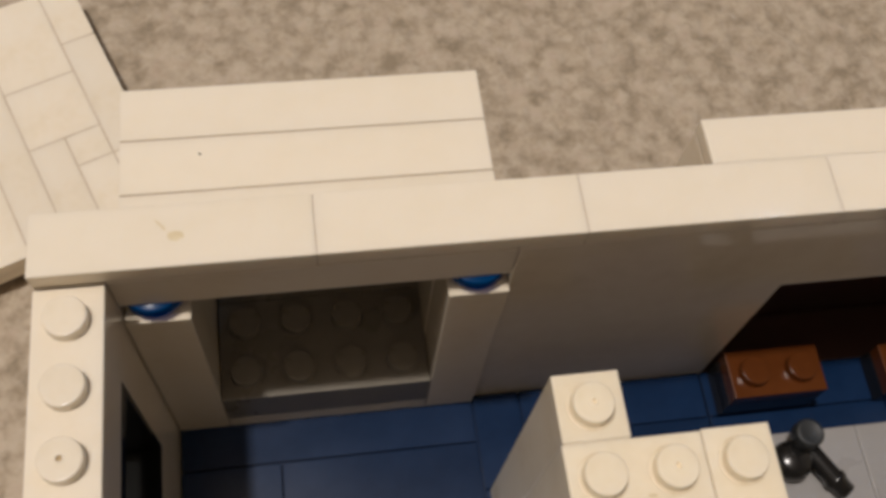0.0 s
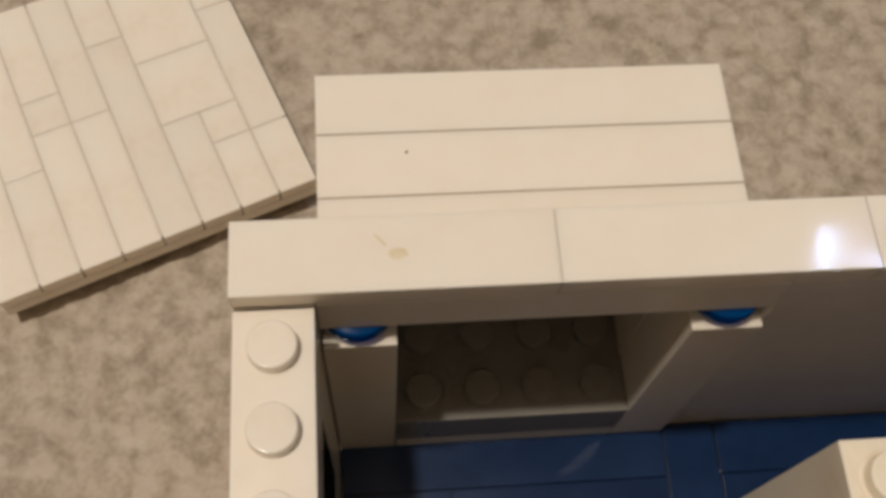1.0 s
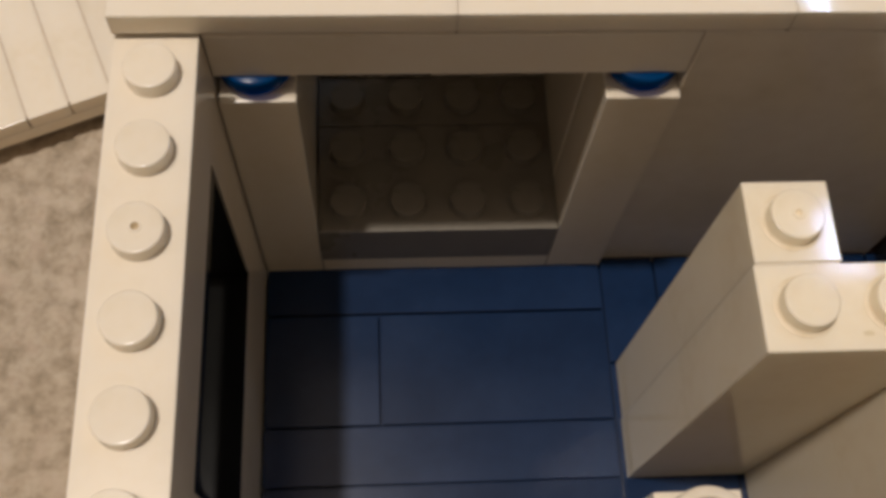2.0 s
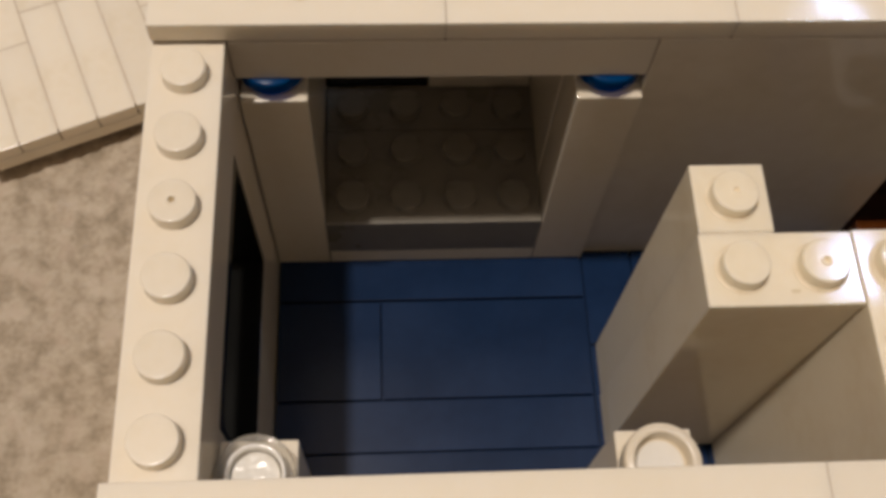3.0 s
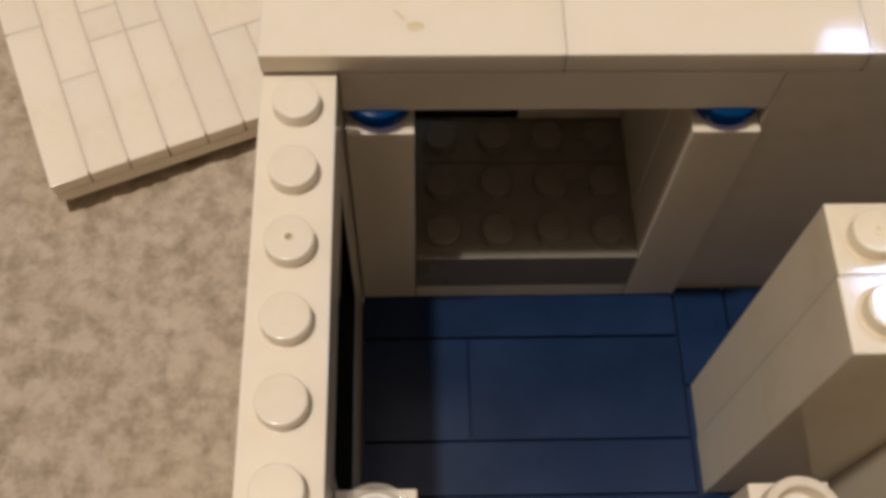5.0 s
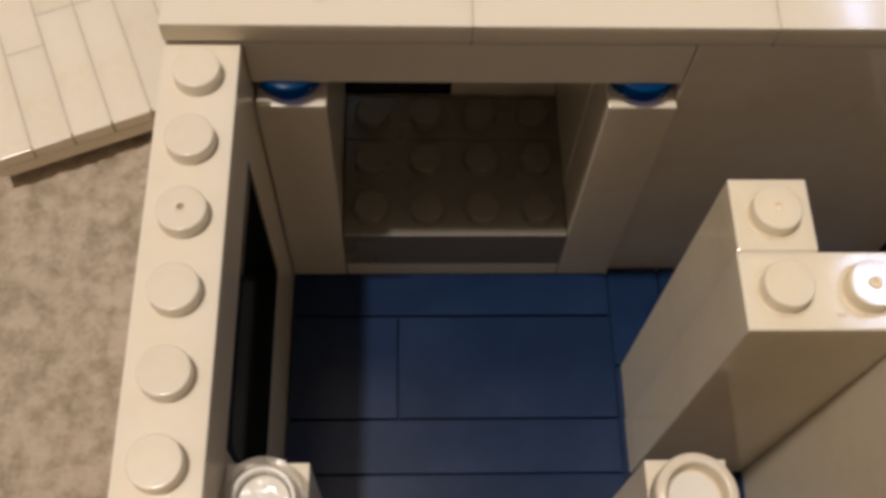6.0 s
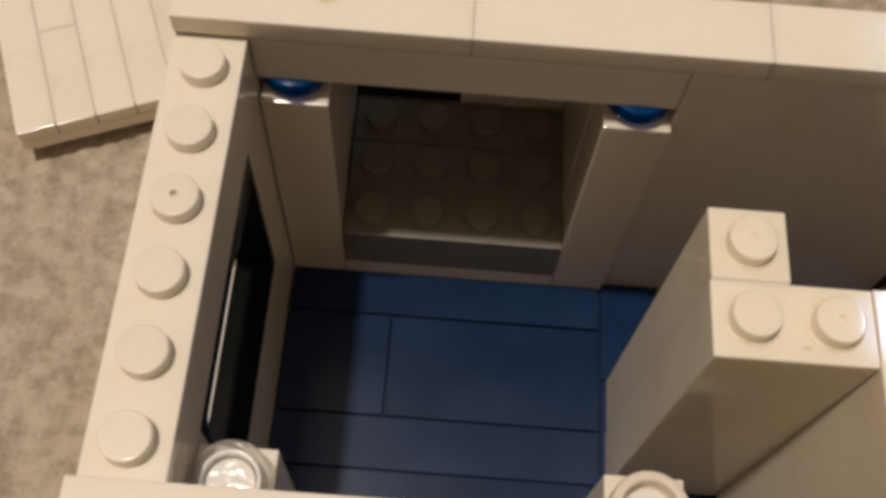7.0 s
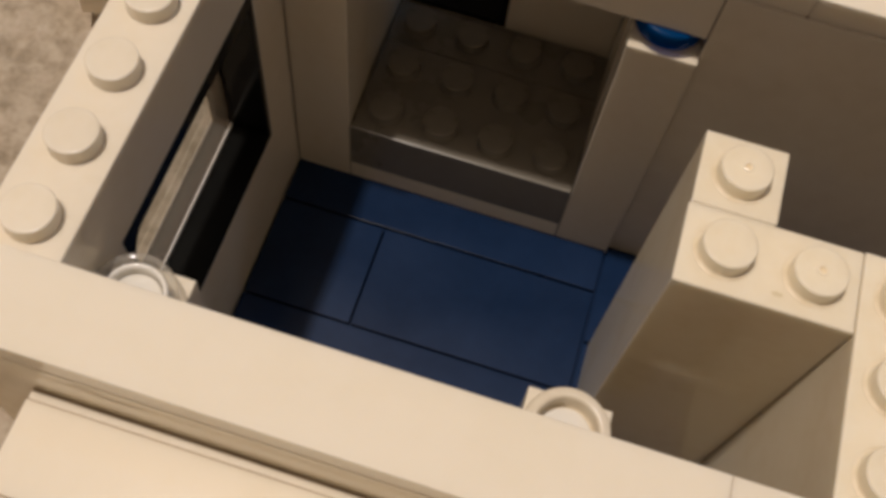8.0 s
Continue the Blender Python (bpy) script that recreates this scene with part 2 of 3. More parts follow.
def lathe(profile, mat, n=40, key=None):
    """A turned body from (radius, height) pairs in studs."""
    if key and key in MESHES:
        return MESHES[key]
    bm = bmesh.new()
    rings = []
    for r, z in profile:
        if r < 1e-6:
            rings.append([bm.verts.new((0, 0, z * S))])
        else:
            rings.append([bm.verts.new((r * S * math.cos(2 * math.pi * i / n), r * S * math.sin(2 * math.pi * i / n), z * S)) for i in range(n)])
    for a, b in zip(rings, rings[1:]):
        for i in range(n):
            j = (i + 1) % n
            if len(a) == len(b) == 1:
                break
            if len(a) == 1:
                bm.faces.new((a[0], b[i], b[j]))
            elif len(b) == 1:
                bm.faces.new((a[i], a[j], b[0]))
            else:
                bm.faces.new((a[i], a[j], b[j], b[i]))
    bmesh.ops.recalc_face_normals(bm, faces=bm.faces[:])
    me = bpy.data.meshes.new("turned")
    bm.to_mesh(me)
    bm.free()
    me.materials.append(mat)
    smooth(me)
    if key:
        MESHES[key] = me
    return me


def stud_mesh(mat, pip=False, grime=False):
    """A stud: 2.4 mm radius, 1.7 mm high, crisp rim; some carry a round gate mark or grime round the foot."""
    key = ("stud", mat.name, pip, grime)
    if key in MESHES:
        return MESHES[key]
    top = [(0.075, 0.212), (0.066, 0.236), (0.045, 0.236), (0.034, 0.19), (0, 0.186)] if pip else [(0.0, 0.213)]
    side = [(0.312, -0.01), (0.305, 0.012), (0.3, 0.03), (0.3, 0.188), (0.297, 0.203), (0.289, 0.211), (0.278, 0.213), (0.274, 0.2131), (0.264, 0.2132), (0.1, 0.2132), (0.08, 0.2131)]
    foot = [(0.36, -0.003), (0.33, 0.004)] if grime else []
    me = lathe(foot + side[(1 if grime else 0):] + top, mat, 40)
    me.materials.append(GRIME)
    me.materials.append(PIP)
    for p in me.polygons:
        ring = math.hypot(p.center.x, p.center.y)
        if grime and p.center.z < 0.016 * S:
            p.material_index = 1
        # The hollow of a gate mark is coloured browner than its stud.
        elif pip and ring < 0.045 * S and p.center.z > 0.1 * S:
            p.material_index = 2 if mat is WHITE else 1
    MESHES[key] = me
    return me


GAP = 0.006


def block(name, parent, x0, x1, y0, y1, z0, z1, mat, label="", studs=False, pips=(), edge=0.022, gap=GAP, grime=False):
    """A brick, plate, tile or panel between two corners, a hair smaller than its cell; studs on top where they show."""
    size = (x1 - x0 - 2 * gap, y1 - y0 - 2 * gap, z1 - z0 - 0.004)
    me = tile_mesh(*size, mat) if mat is TILE else box_mesh(*size, mat, edge)
    ob = link(name, me, parent, ((x0 + x1) / 2, (y0 + y1) / 2, (z0 + z1) / 2), label)
    if studs:
        k = 0
        for iy in range(round(y1 - y0)):
            for ix in range(round(x1 - x0)):
                link("stud", stud_mesh(mat, k in pips, grime), ob, (x0 + 0.5 + ix, y1 - 0.5 - iy, z1))
                k += 1
    return ob


# ---- the room: carpet, plain walls, ceiling ----
def value_noise(nx, ny, cell, seed):
    """Smooth noise on a grid of nx by ny points with one random value every cell points."""
    g = np.random.RandomState(seed).rand(int(nx / cell) + 3, int(ny / cell) + 3)
    x, y = np.arange(nx) / cell, np.arange(ny) / cell
    ix, iy = x.astype(int), y.astype(int)
    fx, fy = x - ix, y - iy
    fx, fy = (fx * fx * (3 - 2 * fx))[:, None], (fy * fy * (3 - 2 * fy))[None, :]
    a, b = g[ix][:, iy], g[ix + 1][:, iy]
    c, d = g[ix][:, iy + 1], g[ix + 1][:, iy + 1]
    return (a * (1 - fx) + b * fx) * (1 - fy) + (c * (1 - fx) + d * fx) * fy


def carpet():
    x0, x1, y0, y1, step = -16.0, 32.0, -16.0, 28.0, 0.11
    nx, ny = int((x1 - x0) / step), int((y1 - y0) / step)
    h = 0.09 * value_noise(nx, ny, 7.3, 1) + 0.14 * value_noise(nx, ny, 3.7, 2) + 0.11 * value_noise(nx, ny, 1.9, 3)
    ex = np.minimum(np.arange(nx), nx - 1 - np.arange(nx))[:, None]
    ey = np.minimum(np.arange(ny), ny - 1 - np.arange(ny))[None, :]
    h = (h - 0.34) * np.clip(np.minimum(ex, ey) / 12.0, 0, 1)
    xs, ys = np.linspace(x0, x1, nx) * S, np.linspace(y0, y1, ny) * S
    v = np.empty((nx, ny, 3))
    v[..., 0], v[..., 1], v[..., 2] = xs[:, None], ys[None, :], h * S
    idx = np.arange(nx * ny).reshape(nx, ny)
    f = np.stack([idx[:-1, :-1], idx[1:, :-1], idx[1:, 1:], idx[:-1, 1:]], -1).reshape(-1, 4)
    verts = v.reshape(-1, 3).tolist()
    faces = f.tolist()
    n = len(verts)
    far = 2.0
    verts += [(-far, -far, 0), (far, -far, 0), (far, far + 1, 0), (-far, far + 1, 0)]
    c = [int(idx[0, 0]), int(idx[-1, 0]), int(idx[-1, -1]), int(idx[0, -1])]
    edges = [idx[:, 0].tolist(), idx[-1, :].tolist(), idx[::-1, -1].tolist(), idx[0, ::-1].tolist()]
    for k in range(4):
        faces.append([n + k, n + (k + 1) % 4] + edges[k][::-1])
    me = bpy.data.meshes.new("carpet")
    me.from_pydata(verts, [], faces)
    me.materials.append(CARPET)
    smooth(me)
    ob = new("carpet", me)
    tagged(ob, "mottled grey-beige short wool carpet under the toy house", "carpet", kind="structure")


carpet()


def slab(name, x0, x1, y0, y1, z0, z1, mat, label):
    bm = bmesh.new()
    bmesh.ops.create_cube(bm, size=1)
    bmesh.ops.scale(bm, vec=(x1 - x0, y1 - y0, z1 - z0), verts=bm.verts)
    me = bpy.data.meshes.new(name)
    bm.to_mesh(me)
    bm.free()
    me.materials.append(mat)
    ob = new(name, me)
    ob.location = ((x0 + x1) / 2, (y0 + y1) / 2, (z0 + z1) / 2)
    return tagged(ob, label, name.split("_")[0], kind="structure")


slab("wall_room_north", -2.1, 2.1, 3.0, 3.1, 0, 2.9, PAINT, "plain cream painted wall of the room")
slab("wall_room_south", -2.1, 2.1, -2.1, -2.0, 0, 2.9, PAINT, "plain cream painted wall of the room")
slab("wall_room_west", -2.1, -2.0, -2.0, 3.0, 0, 2.9, PAINT, "plain cream painted wall of the room")
slab("wall_room_east", 2.0, 2.1, -2.0, 3.0, 0, 2.9, PAINT, "plain cream painted wall of the room")
slab("ceiling", -2.1, 2.1, -2.1, 3.1, 2.9, 3.0, PAINT, "plain cream painted ceiling of the room")

# ---- the toy house: foundation and floor ----
base = thing("foundation", "white plastic base storey carrying the toy house", "foundation", kind="structure", at=(0, 0, GROUND))
block("block", base, 0, 20, -7, 1, GROUND, -7.4, WHITE)
block("block", base, 1, 7, 1, 4, GROUND, -7.4, WHITE)
block("block", base, 11, 19, 1, 3, GROUND, -7.4, WHITE)
block("block", base, 1, 7, -10, -7.06, GROUND, -1.2, WHITE)

# ---- left wall with its window ----
W = 0.035
wl = thing("wall_west", "aged white plastic brick wall with bare studs on top", "wall", kind="structure", at=(0, 0, -7.4))


def pierced_wall(name, parent, x0, x1, outer, inner, mat):
    """A wall slab between x0 and x1 with one rectangular opening; outer and inner are (y0, y1, z0, z1)."""
    bm = bmesh.new()
    rings = []
    for y0, y1, z0, z1 in (outer, inner):
        for x in (x0, x1):
            rings.append([bm.verts.new((x * S, y * S, (z - GROUND) * S)) for y, z in ((y0, z0), (y1, z0), (y1, z1), (y0, z1))])
    for a, b in ((0, 1), (2, 3), (0, 2), (1, 3)):
        for i in range(4):
            j = (i + 1) % 4
            bm.faces.new((rings[a][i], rings[a][j], rings[b][j], rings[b][i]))
    bmesh.ops.recalc_face_normals(bm, faces=bm.faces[:])
    sharp = [e for e in bm.edges if e.calc_face_angle(0) > 1]
    bmesh.ops.bevel(bm, geom=sharp, offset=0.016 * S, segments=2, affect="EDGES", profile=0.6)
    me = bpy.data.meshes.new(name)
    bm.to_mesh(me)
    bm.free()
    me.materials.append(mat)
    return link(name, me, parent, (0, 0, GROUND))


slab_west = pierced_wall("panel", wl, 0.006, 0.994, (-6 - W, -W, -7.4, 0.035), (-5 - W, -1 - W, -4.8, -1.2), WHITE)
for i in range(6):
    link("stud", stud_mesh(WHITE, i == 2), slab_west, (0.5, -0.5 - W - i, 0.034))


def window(name, label, x0, x1, y0, y1, z0, z1, along, outer):
    """A black framed toy window: four bars the full depth of the wall, a thin inner lip and one pane near the outer face."""
    w = thing(name, label, "window", kind="structure", at=(x0, y0, z0))
    t = 0.12
    if along == "y":
        block("window_sill", w, x0, x1, y0, y1, z0, z0 + t, FRAME_BLACK, edge=0.008)
        block("window_head", w, x0, x1, y0, y1, z1 - 0.27, z1, FRAME_BLACK, edge=0.008)
        block("window_jamb", w, x0, x1, y0, y0 + t, z0 + t, z1 - 0.27, FRAME_BLACK, edge=0.008)
        block("window_jamb", w, x0, x1, y1 - t, y1, z0 + t, z1 - 0.27, FRAME_BLACK, edge=0.008)
        corner = bmesh.new()
        rim = [corner.verts.new((0, a * S, b * S)) for a, b in ((0, 0), (0.3, 0), (0.16, -0.08), (0.08, -0.18), (0, -0.34))]
        slab_up = bmesh.ops.extrude_face_region(corner, geom=[corner.faces.new(rim)])
        bmesh.ops.translate(corner, vec=(0.97 * S, 0, 0), verts=[g for g in slab_up["geom"] if isinstance(g, bmesh.types.BMVert)])
        bmesh.ops.recalc_face_normals(corner, faces=corner.faces[:])
        wedge = bpy.data.meshes.new("corner_fillet")
        corner.to_mesh(wedge)
        corner.free()
        wedge.materials.append(FRAME_BLACK)
        link("corner_fillet", wedge, w, (x0 + 0.015, y0 + t, z1 - 0.27))
        block("insert_rail", w, outer + 0.05, outer + 0.33, y0 + t, y1 - t, z0 + t, z0 + t + 0.12, MURKY)
        # Milky bar laid in as the bright line of light along the insert.
        block("insert_edge", w, outer + 0.335, outer + 0.375, y0 + t, y1 - t, z0 + t, z0 + t + 0.1, MILKY, "milky bar that paints the lit edge of the clear insert", edge=0.012)
        block("insert_stile", w, outer + 0.05, outer + 0.33, y1 - t - 0.12, y1 - t, z0 + t + 0.12, z1 - t, MURKY)
        pane = block("pane", w, outer + 0.12, outer + 0.2, y0 + t, y1 - t - 0.12, z0 + t + 0.12, z1 - t, GLASS, edge=0.01)
    else:
        block("window_sill", w, x0, x1, y0, y1, z0, z0 + t, FRAME_BLACK, edge=0.008)
        block("window_head", w, x0, x1, y0, y1, z1 - t, z1, FRAME_BLACK, edge=0.008)
        block("window_jamb", w, x0, x0 + t, y0, y1, z0 + t, z1 - t, FRAME_BLACK, edge=0.008)
        block("window_jamb", w, x1 - t, x1, y0, y1, z0 + t, z1 - t, FRAME_BLACK, edge=0.008)
        pane = block("pane", w, x0 + t, x1 - t, outer - 0.24, outer - 0.12, z0 + t, z1 - t, GLASS, edge=0.01)
    pane.visible_shadow = False
    return w


window("window_1", "black framed toy window with a clear pane", 0, 1, -5 - W, -1 - W, -4.8, -1.2, "y", 0)

# ---- back wall with bay opening, lintel, pillars ----
wb = thing("wall_north", "aged white plastic wall capped with smooth tiles", "wall", kind="structure", at=(0, 0, -7.4))
for a in (0, 4, 8, 12, 16):
    block("tile", wb, a, a + 4, 0, 1, 0, 0.4, TILE, gap=0.0035)
for a in (4, 8, 12, 16):
    block("joint", wb, a - 0.02, a + 0.02, 0.012, 0.988, 0.01, 0.392, JOINT, "brown filling in the joint between tiles", edge=0.002, gap=0.001)
block("brick", wb, 0, 1, 0, 1, -7.4, 0, WHITE)
block("lintel", wb, 1, 7, 0, 1, -0.86, 0, WHITE)


def outline_wall(name, parent, points, y0, y1, mat):
    """A wall slab cut to an outline in x and z."""
    bm = bmesh.new()
    f = bm.faces.new([bm.verts.new((x * S, y0 * S, (z - GROUND) * S)) for x, z in points])
    ext = bmesh.ops.extrude_face_region(bm, geom=[f])
    bmesh.ops.translate(bm, vec=(0, (y1 - y0) * S, 0), verts=[g for g in ext["geom"] if isinstance(g, bmesh.types.BMVert)])
    bmesh.ops.recalc_face_normals(bm, faces=bm.faces[:])
    bmesh.ops.bevel(bm, geom=bm.edges[:], offset=0.02 * S, segments=1, affect="EDGES")
    me = bpy.data.meshes.new(name)
    bm.to_mesh(me)
    bm.free()
    me.materials.append(mat)
    return link(name, me, parent, (0, 0, GROUND))


outline_wall("panel", wb, [(7.01, -7.4), (12.1, -7.4), (12.1, -2.4), (18, -2.4), (18, -7.4), (20, -7.4), (20, -0.004), (7.01, -0.004)], 0.012, 0.988, MOTTLED)
# the pillars and the bay bricks stand a little proud of the lintel
F = -0.13
for a in (1, 6):
    block("pillar", wb, a + 0.02, a + 1.02, F, 1 + F, -7.4, -1.25, WHITE)
block("plate", wb, 2.02, 6.02, F, 1 + F, -7.4, -6.56, WHITE)

RING = [(0.385, 0.0), (0.47, 0.0), (0.485, 0.02), (0.49, 0.06), (0.49, 0.34), (0.48, 0.38), (0.45, 0.4), (0.42, 0.4), (0.395, 0.385), (0.385, 0.35), (0.385, 0.0)]
COLLAR = [(0.318, 0.0), (0.375, 0.0), (0.378, 0.3), (0.37, 0.335), (0.345, 0.34), (0.322, 0.3), (0.318, 0.0)]
CUP = [(0.36, 0.02), (0.47, 0.0), (0.485, 0.02), (0.49, 0.06), (0.49, 0.34), (0.48, 0.37), (0.46, 0.385), (0.43, 0.388), (0.405, 0.4), (0.375, 0.4), (0.36, 0.385), (0.352, 0.34), (0.35, 0.14), (0.33, 0.12), (0.0, 0.115), (0.0, 0.02), (0.36, 0.02)]
ROUND = [(0, 0), (0.3, 0), (0.34, 0.06), (0.44, 0.1), (0.475, 0.12), (0.49, 0.15), (0.49, 0.36), (0.48, 0.385), (0.46, 0.396), (0, 0.398)]


def round_plate(x, y, z, mat, label):
    ob = link("round_plate", lathe(ROUND, mat, 48, ("round", mat.name)), None, (x, y, z + 0.002))
    tagged(ob, label, "round plate", "blue round plates")


for a in (1.5, 6.5):
    round_plate(a, 0.5 + F, -1.25, CLEAR_BLUE, "translucent blue round plate on a white pillar under the lintel")

# ---- bay behind the opening ----
bay = thing("bay_north", "white plastic bay with tiled roof behind the wall", "bay", kind="structure", at=(1, 1, -7.4))
for a in (1, 2, 3):
    block("tile", bay, 1, 7, a + F, a + 1 + F, -1.2, -0.8, TILE, gap=0.011)
for a in (2, 3):
    block("joint", bay, 1.01, 6.99, a + F - 0.03, a + F + 0.03, -1.19, -0.825, JOINT, "brown filling in the joint between tiles", edge=0.002)
block("brick", bay, 1, 2, 1 + F, 4 + F, -7.4, -1.2, WHITE)
block("brick", bay, 6, 7, 1 + F, 4 + F, -7.4, -1.2, WHITE)
block("brick", bay, 4, 6, 3 + F, 4 + F, -7.4, -1.2, WHITE)
block("brick", bay, 2, 4, 3 + F, 4 + F, -7.4, -5.36, WHITE)
block("plate", bay, 2, 6, 1 + F, 3 + F, -7.4, -6.56, WHITE)
window("window_2", "black framed toy window in the bay", 2, 4, 3 + F, 4 + F, -5.36, -1.2, "x", 4 + F)
seat = block("bay_brick", None, 2.02, 6.02, F, 2 + F, -6.56, -5.36, GREY, studs=True)
tagged(seat, "grey studded brick filling the floor of the bay", "brick", "bay bricks")
seat = block("bay_brick", None, 2.02, 6.02, 2 + F, 3 + F, -6.56, -5.36, GREY, studs=True)
tagged(seat, "narrow grey studded brick at the back of the bay", "brick", "bay bricks")

# ---- second bay further along ----
bay2 = thing("bay_east", "white plastic bay with dark brown lining", "bay", kind="structure", at=(11, 1, -7.4))
block("tile", bay2, 11, 19, 1, 2, -1.8, -1.4, TILE, gap=0.0035)
block("tile", bay2, 11, 19, 2, 2.93, -1.8, -1.4, TILE, gap=0.0035)
block("brick", bay2, 11, 12, 1, 2.93, -7.4, -1.8, WHITE)
block("brick", bay2, 18, 19, 1, 2.93, -7.4, -1.8, WHITE)
block("brick", bay2, 12, 18, 2, 2.93, -7.4, -1.8, WHITE)
block("panel", bay2, 12, 18, 1.2, 2, -7.4, -1.8, DARK_BROWN)
block("plate", bay2, 12.1, 18, 0, 1.2, -7.4, -7.0, DARK_BROWN)

# ---- front wall and the roof of the front bay ----
wf = thing("wall_south", "aged white plastic wall capped with long smooth tiles", "wall", kind="structure", at=(0, -7, -7.4))
for a, b in ((0, 8), (8, 16), (16, 20)):
    block("tile", wf, a, b, -7.035, -6.035, 0, 0.4, TILE, gap=0.0035)
for a in (8, 16):
    block("joint", wf, a - 0.02, a + 0.02, -7.02, -6.05, 0.075, 0.392, JOINT, "brown filling in the joint between tiles", edge=0.002, gap=0.001)
block("panel", wf, 0, 20, -7.035, -6.21, -7.4, 0, YELLOWED)
# Added strip that fills the groove, so its dark line stays hidden.
block("joint", wf, 0.05, 19.9, -7.026, -6.3, -0.02, 0.07, PALE_JOINT, "added pale strip filling the groove under the cap tiles", edge=0.002)
for a in (1, 6):
    pillar = block("pillar", wf, a, a + 1, -6.2, -5.2, -7.4, -1.2, WHITE)
    link("stud", stud_mesh(EMBOSSED), pillar, (a + 0.5, -5.7, -1.202))
    ob = link("round_plate", lathe(RING if a == 1 else CUP, CLEAR if a == 1 else CLOUDY, 48), None, (a + 0.5, -5.7, -1.198))
    if a == 1:
        link("collar", lathe(COLLAR, MILKY, 48), ob, (a + 0.5, -5.7, -1.198), "milky white inner collar")
    tagged(ob, "clear round plate on a white pillar" if a == 1 else "cloudy yellowed round plate on a white pillar", "round plate", "clear round plates")
bayf = thing("bay_south", "white plastic bay roof of smooth tiles below the wall top", "bay", kind="structure", at=(1, -10, -1.2))
block("strip", bayf, 0.98, 7, -7.165, -7.05, -1.2, -0.815, WHITE)
block("joint", bayf, 0.99, 6.99, -7.07, -7.027, -1.19, -0.828, JOINT, "brown filling in the joint along the wall", edge=0.002)
for a in (0, 1, 2):
    block("joint", bayf, 0.99, 6.99, -7.195 - a, -7.135 - a, -1.19, -0.82, JOINT, "brown filling in the joint between tiles", edge=0.002)
for a in (0, 1, 2):
    block("tile", bayf, 0.98, 7, -8.15 - a, -7.165 - a, -1.2, -0.8, TILE, gap=0.0035)

# ---- plain wall that closes the far end ----
we = thing("wall_east", "plain white plastic end wall", "wall", kind="structure", at=(19, -6, -7.4))
block("panel", we, 19, 20, -6, 0, -7.4, 0, WHITE)

# ---- inner partition ----
D = 0.09
wp = thing("wall_partition", "aged white plastic inner wall of tall bricks with bare studs", "wall", kind="structure", at=(7, -4, -7.0))
block("brick", wp, 7.112, 8.1, -2.99, -2, -7.0, 0, YELLOWED, studs=True, pips=(0,), edge=0.016, gap=0.004, grime=True)
block("joint", wp, 7.128, 8.07, -3.022, -2.972, -6.98, -0.014, YELLOWED, edge=0.002, gap=0.001)
block("brick", wp, 7 + D, 9.085, -4.01, -3, -7.0, 0, YELLOWED, studs=True, pips=(1,), edge=0.02, gap=0.004, grime=True)
block("brick", wp, 9 + D, 10 + D, -6, -2.98, -7.0, 0, YELLOWED, studs=True, pips=(1,), edge=0.02, gap=0.004, grime=True)

# ---- dark blue tiled floor ----
fl = thing("floor", "dark blue smooth plastic tiles with fine joints", "floor", kind="structure", at=(1, -6, -7.4))
FLOOR = [(1, 7, -1, 0), (1, 3, -3, -1), (3, 7, -3, -1), (1, 7, -4, -3), (1, 7, -5, -4), (1, 7, -6, -5),
         (7, 8, -2, 0), (8, 12, -1, 0), (8, 12, -2, -1), (12, 16, -1, 0), (12, 16, -2, -1), (16, 19, -2, 0),
         (7, 9, -6, -2), (9, 11, -6, -2), (11, 15, -4, -2), (11, 15, -6, -4), (15, 19, -4, -2), (15, 19, -6, -4)]
block("plate", fl, 1.02, 19, -6, -0.02, -7.5, -7.13, BLUE, "dark blue plate under the tiles")
for x0, x1, y0, y1 in FLOOR:
    block("tile", fl, x0, x1, y0, y1, -7.4, -7.0, BLUE, edge=0.006, gap=0.026)

# ---- furniture of the second room ----
def toy_stool(x, y, top, label):
    """A brown two-stud plate on a black base that carries the shade below it."""
    stool = thing("toy_stool", label, "stool", "toy stools", at=(x + 1, y + 0.5, -7.0))
    # The shade under the plate is put into this block's black.
    block("base", stool, x, x + 2, y, y + 1, -7.0, top - 0.4, BLACK)
    block("seat_plate", stool, x, x + 2, y, y + 1, top - 0.4, top, BROWN, "reddish brown studded plate", studs=True, edge=0.025)


toy_stool(12.18, -1.0, -5.8, "reddish brown studded toy stool, shade below it built as a black base")
toy_stool(15.7, -1.05, -6.1, "low reddish brown studded toy stool, shade below it built as a black base")

table = thing("toy_table", "light grey tiled toy table top on a solid base", "table", at=(14, -3, -7.0))
block("table_base", table, 12.3, 15.7, -3.8, -2.2, -7.0, -5.3, LIGHT_GREY)
for a in (12, 14):
    block("tile", table, a, a + 2, -4, -2, -5.3, -4.9, LIGHT_GREY)

# ---- loose roof panel on the carpet ----
roof = new("roof_panel")
roof.matrix_basis = Matrix.Translation(P(0.5, 7.58, GROUND)) @ Matrix.Rotation(radians(-158.1), 4, "Z")
tagged(roof, "loose white roof panel of staggered smooth tiles lying on the carpet", "roof panel")
COLUMNS = [(0, 1, (0, 2, 6, 8)), (1, 2, (0, 2, 3)), (2, 3, (0, 3)), (1, 3, (3, 5, 8)), (3, 4, (0, 6, 8)), (4, 5, (0, 4, 8)),
           (5, 6, (0, 4, 5, 8)), (6, 7, (0, 3, 8)), (7, 8, (0, 5, 8))]


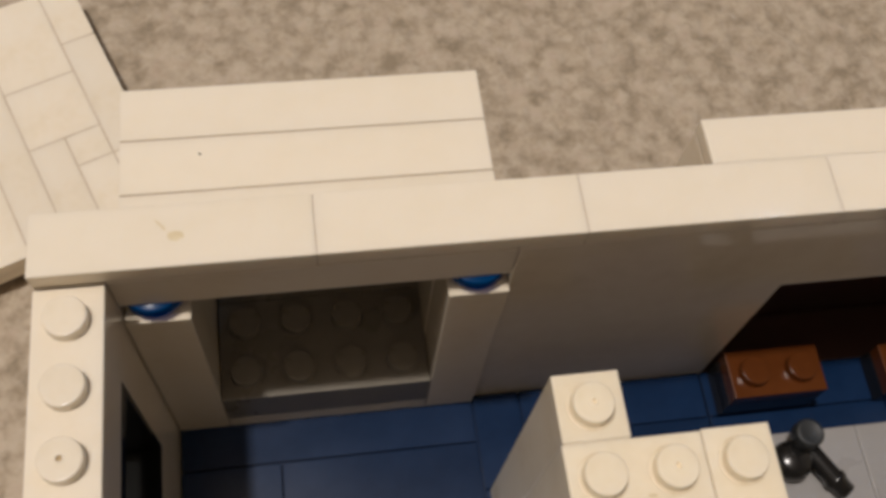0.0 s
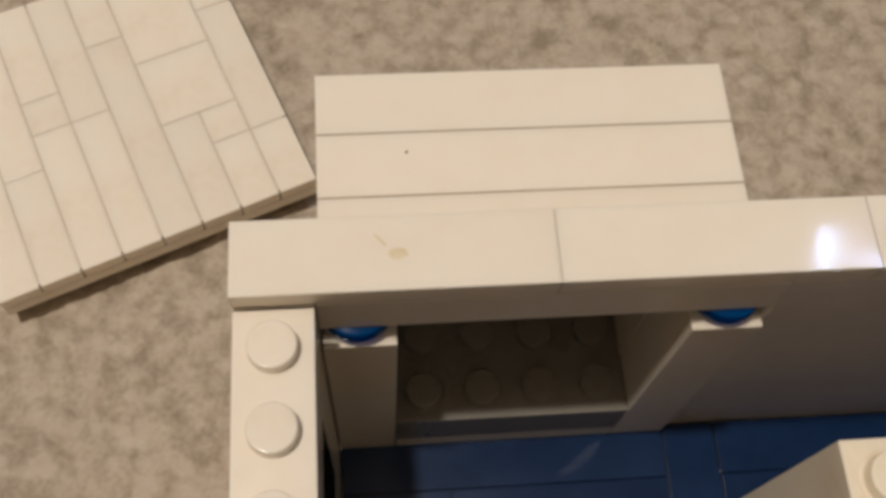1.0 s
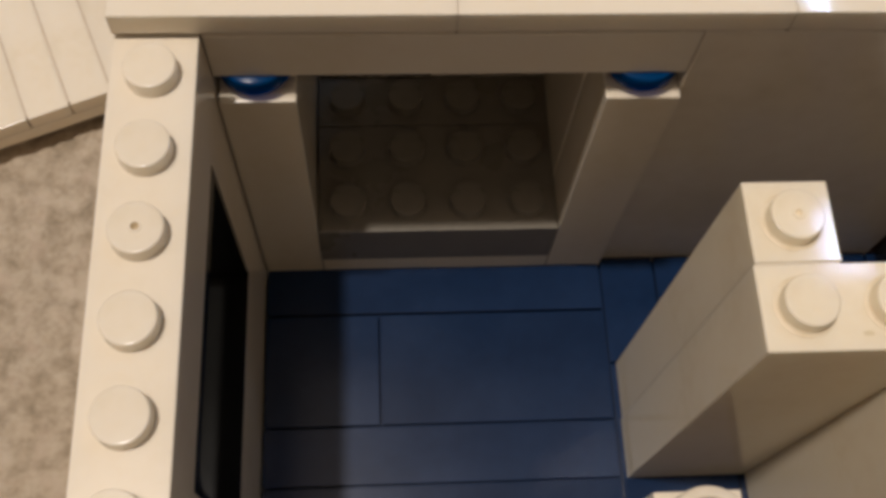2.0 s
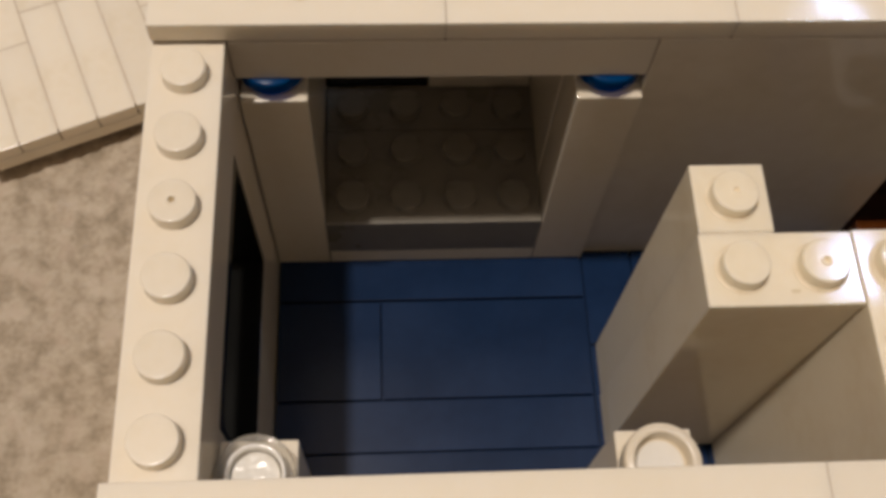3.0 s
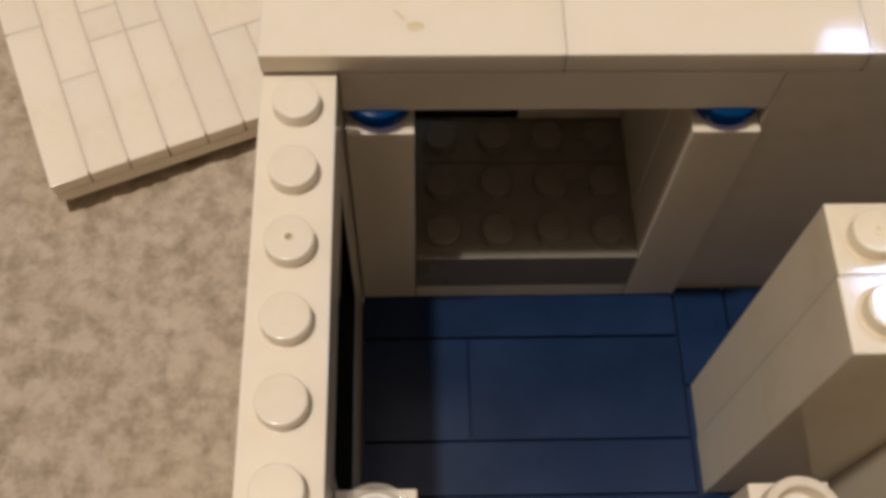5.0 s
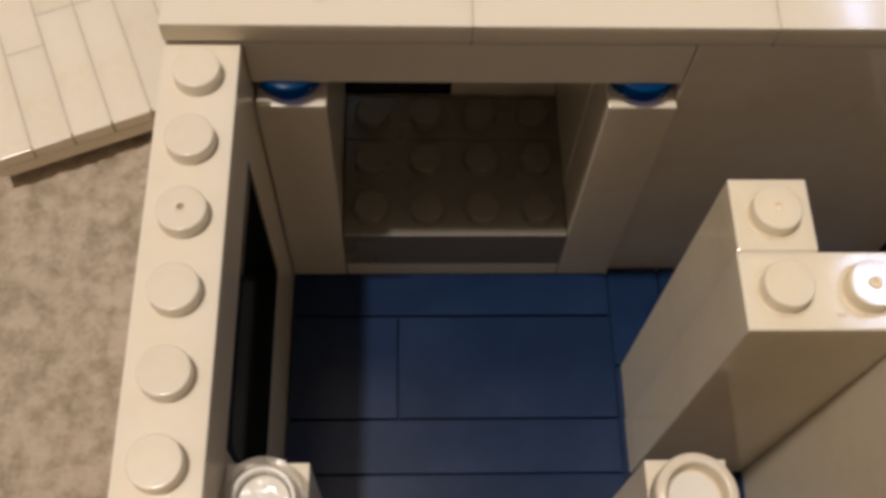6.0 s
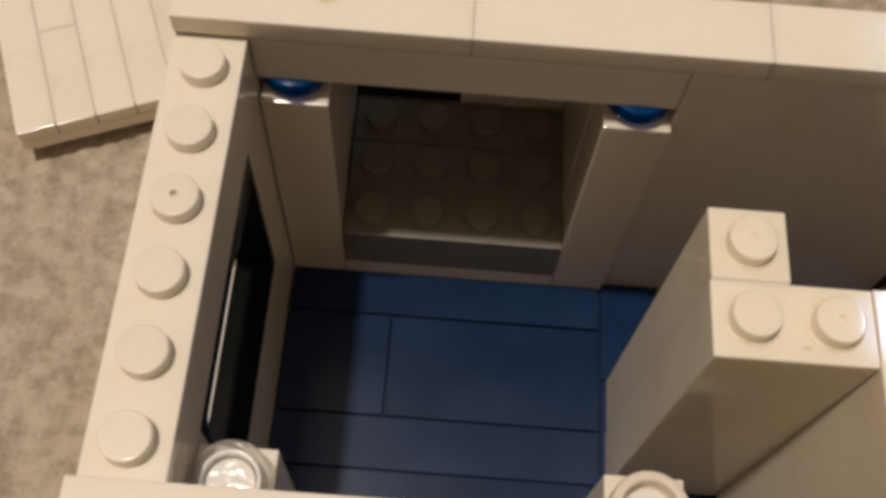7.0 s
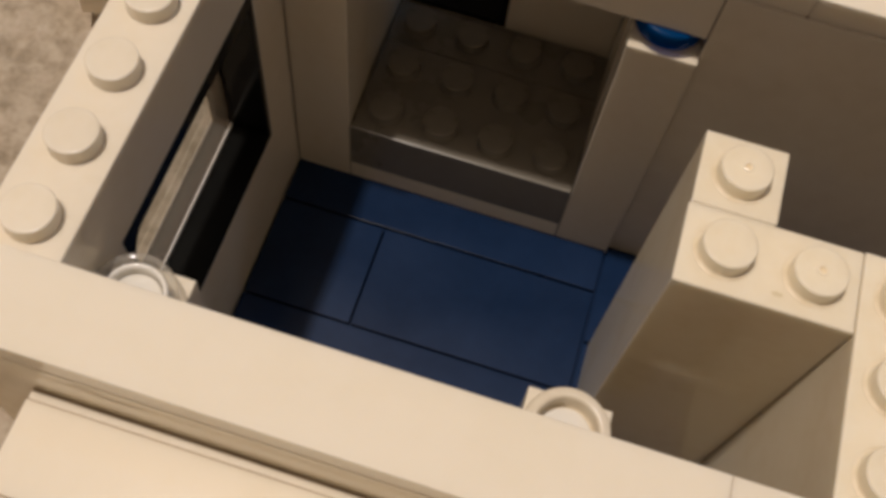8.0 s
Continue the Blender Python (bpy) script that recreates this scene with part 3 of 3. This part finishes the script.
def roof_piece(name, u0, u1, v0, v1, z0, z1, gap, mat=WHITE):
    me = box_mesh(u1 - u0 - 2 * gap, v1 - v0 - 2 * gap, z1 - z0 - 0.004, mat, 0.004)
    ob = new(name, me)
    ob.parent = roof
    ob.location = ((u0 + u1) / 2 * S, -(v0 + v1) / 2 * S, ((z0 + z1) / 2 - GROUND) * S)


for u0, u1, cuts in COLUMNS:
    for v0, v1 in zip(cuts, cuts[1:]):
        roof_piece("tile", u0, u1, v0, v1, -11.3, -10.9, 0.022)
roof_piece("core", 0.1, 7.9, 0.1, 7.9, -11.4, -10.905, 0.01, PALE_JOINT)
roof_piece("plate", 0, 8, 0, 8, -11.65, -11.3, 0.01)
roof_piece("under_plate", 0.2, 7.8, 0.2, 7.8, -12.0, -11.65, 0.01)

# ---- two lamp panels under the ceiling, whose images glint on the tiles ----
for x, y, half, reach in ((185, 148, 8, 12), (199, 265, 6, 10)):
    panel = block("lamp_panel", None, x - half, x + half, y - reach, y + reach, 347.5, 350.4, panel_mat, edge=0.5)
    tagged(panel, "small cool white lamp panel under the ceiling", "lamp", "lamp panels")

# ---- black toy tool lying on the table ----
tool = thing("toy_tool", "glossy black toy tool with round grey cap on the table", "tool", at=(12.7, -2.5, -4.9))
CAP = [(0, 0), (0.2, 0), (0.25, 0.04), (0.27, 0.12), (0.27, 0.36), (0.25, 0.4), (0.21, 0.42), (0.19, 0.41), (0, 0.4)]
BARREL = [(0, 0), (0.16, 0), (0.19, 0.03), (0.19, 0.66), (0.225, 0.69), (0.225, 0.79), (0.19, 0.82), (0.19, 1.04), (0.15, 1.06), (0.11, 1.06), (0.09, 0.98), (0, 0.96)]
HUB = [(0, 0), (0.3, 0), (0.36, 0.05), (0.38, 0.25), (0.34, 0.4), (0.24, 0.48), (0, 0.5)]
link("cap", lathe(CAP, DARK_GREY), tool, (12.67, -2.25, -4.45), "matt dark grey cap")
link("hub", lathe(HUB, BLACK), tool, (12.45, -2.6, -4.9))
barrel = link("barrel", lathe(BARREL, BLACK), tool, (12.78, -2.42, -4.6))
barrel.rotation_euler = (radians(98), 0, radians(34))

# ---- marks on the tiles ----
def blot(name, x, y, z, r, mat, label, seed, flat=0.6, h=0.006, lean=(0, 0, 0)):
    """A thin uneven patch."""
    rng = random.Random(seed)
    bm = bmesh.new()
    n = 22
    top = [bm.verts.new(((r * rng.uniform(0.7, 1.1)) * S * math.cos(2 * math.pi * i / n), (r * flat * rng.uniform(0.7, 1.1)) * S * math.sin(2 * math.pi * i / n), 0)) for i in range(n)]
    c = bm.verts.new((0, 0, h * S))
    for i in range(n):
        bm.faces.new((top[i], top[(i + 1) % n], c))
    me = bpy.data.meshes.new(name)
    bm.to_mesh(me)
    bm.free()
    me.materials.append(mat)
    smooth(me)
    ob = link(name, me, None, (x, y, z))
    ob.matrix_world = ob.matrix_world @ pose(0, 0, 0, *lean)
    return tagged(ob, label, name)


blot("stain", 2.04, 0.48, 0.4, 0.13, STAIN, "faint brown stain on a smooth white tile", 3, 0.62, 0.003)
blot("stain", 1.83, 0.66, 0.4, 0.13, STAIN, "thin brown streak beside a stain on a white tile", 4, 0.16, 0.003, lean=(0, 0, -48))
blot("scuff", 2.05, -7.031, -0.27, 0.26, SCUFF, "faint brown scuff on the outside of a white wall", 21, 0.09, 0.003, lean=(90, 0, 0))
blot("scuff", 1.72, -7.031, -0.16, 0.15, SCUFF, "short brown scuff on the outside of a white wall", 22, 0.12, 0.003, lean=(90, 0, -0))
blot("stain", 8.22, -3.82, 0, 0.07, STAIN, "faint brown smear on a studded white brick", 7, 0.5, 0.003)
blot("stain", 9.3, -3.35, 0, 0.05, STAIN, "faint yellow smear on a studded white brick", 11, 0.9, 0.003)
# Brownish patch on the cup floor, off centre to the upper left.
blot("stain", 6.43, -5.62, -1.076, 0.2, STAIN, "brownish patch on the floor of a cloudy round plate", 31, 0.7, 0.004)
blot("crumb", 2.27, 2.55, -0.8, 0.022, BLACK, "tiny dark crumb on a smooth white tile", 5, 1.0, 0.02)

blot("lint", 8.0, -0.95, -6.996, 0.02, LIGHT_GREY, "tiny white lint on the blue floor", 9, 0.7, 0.03)
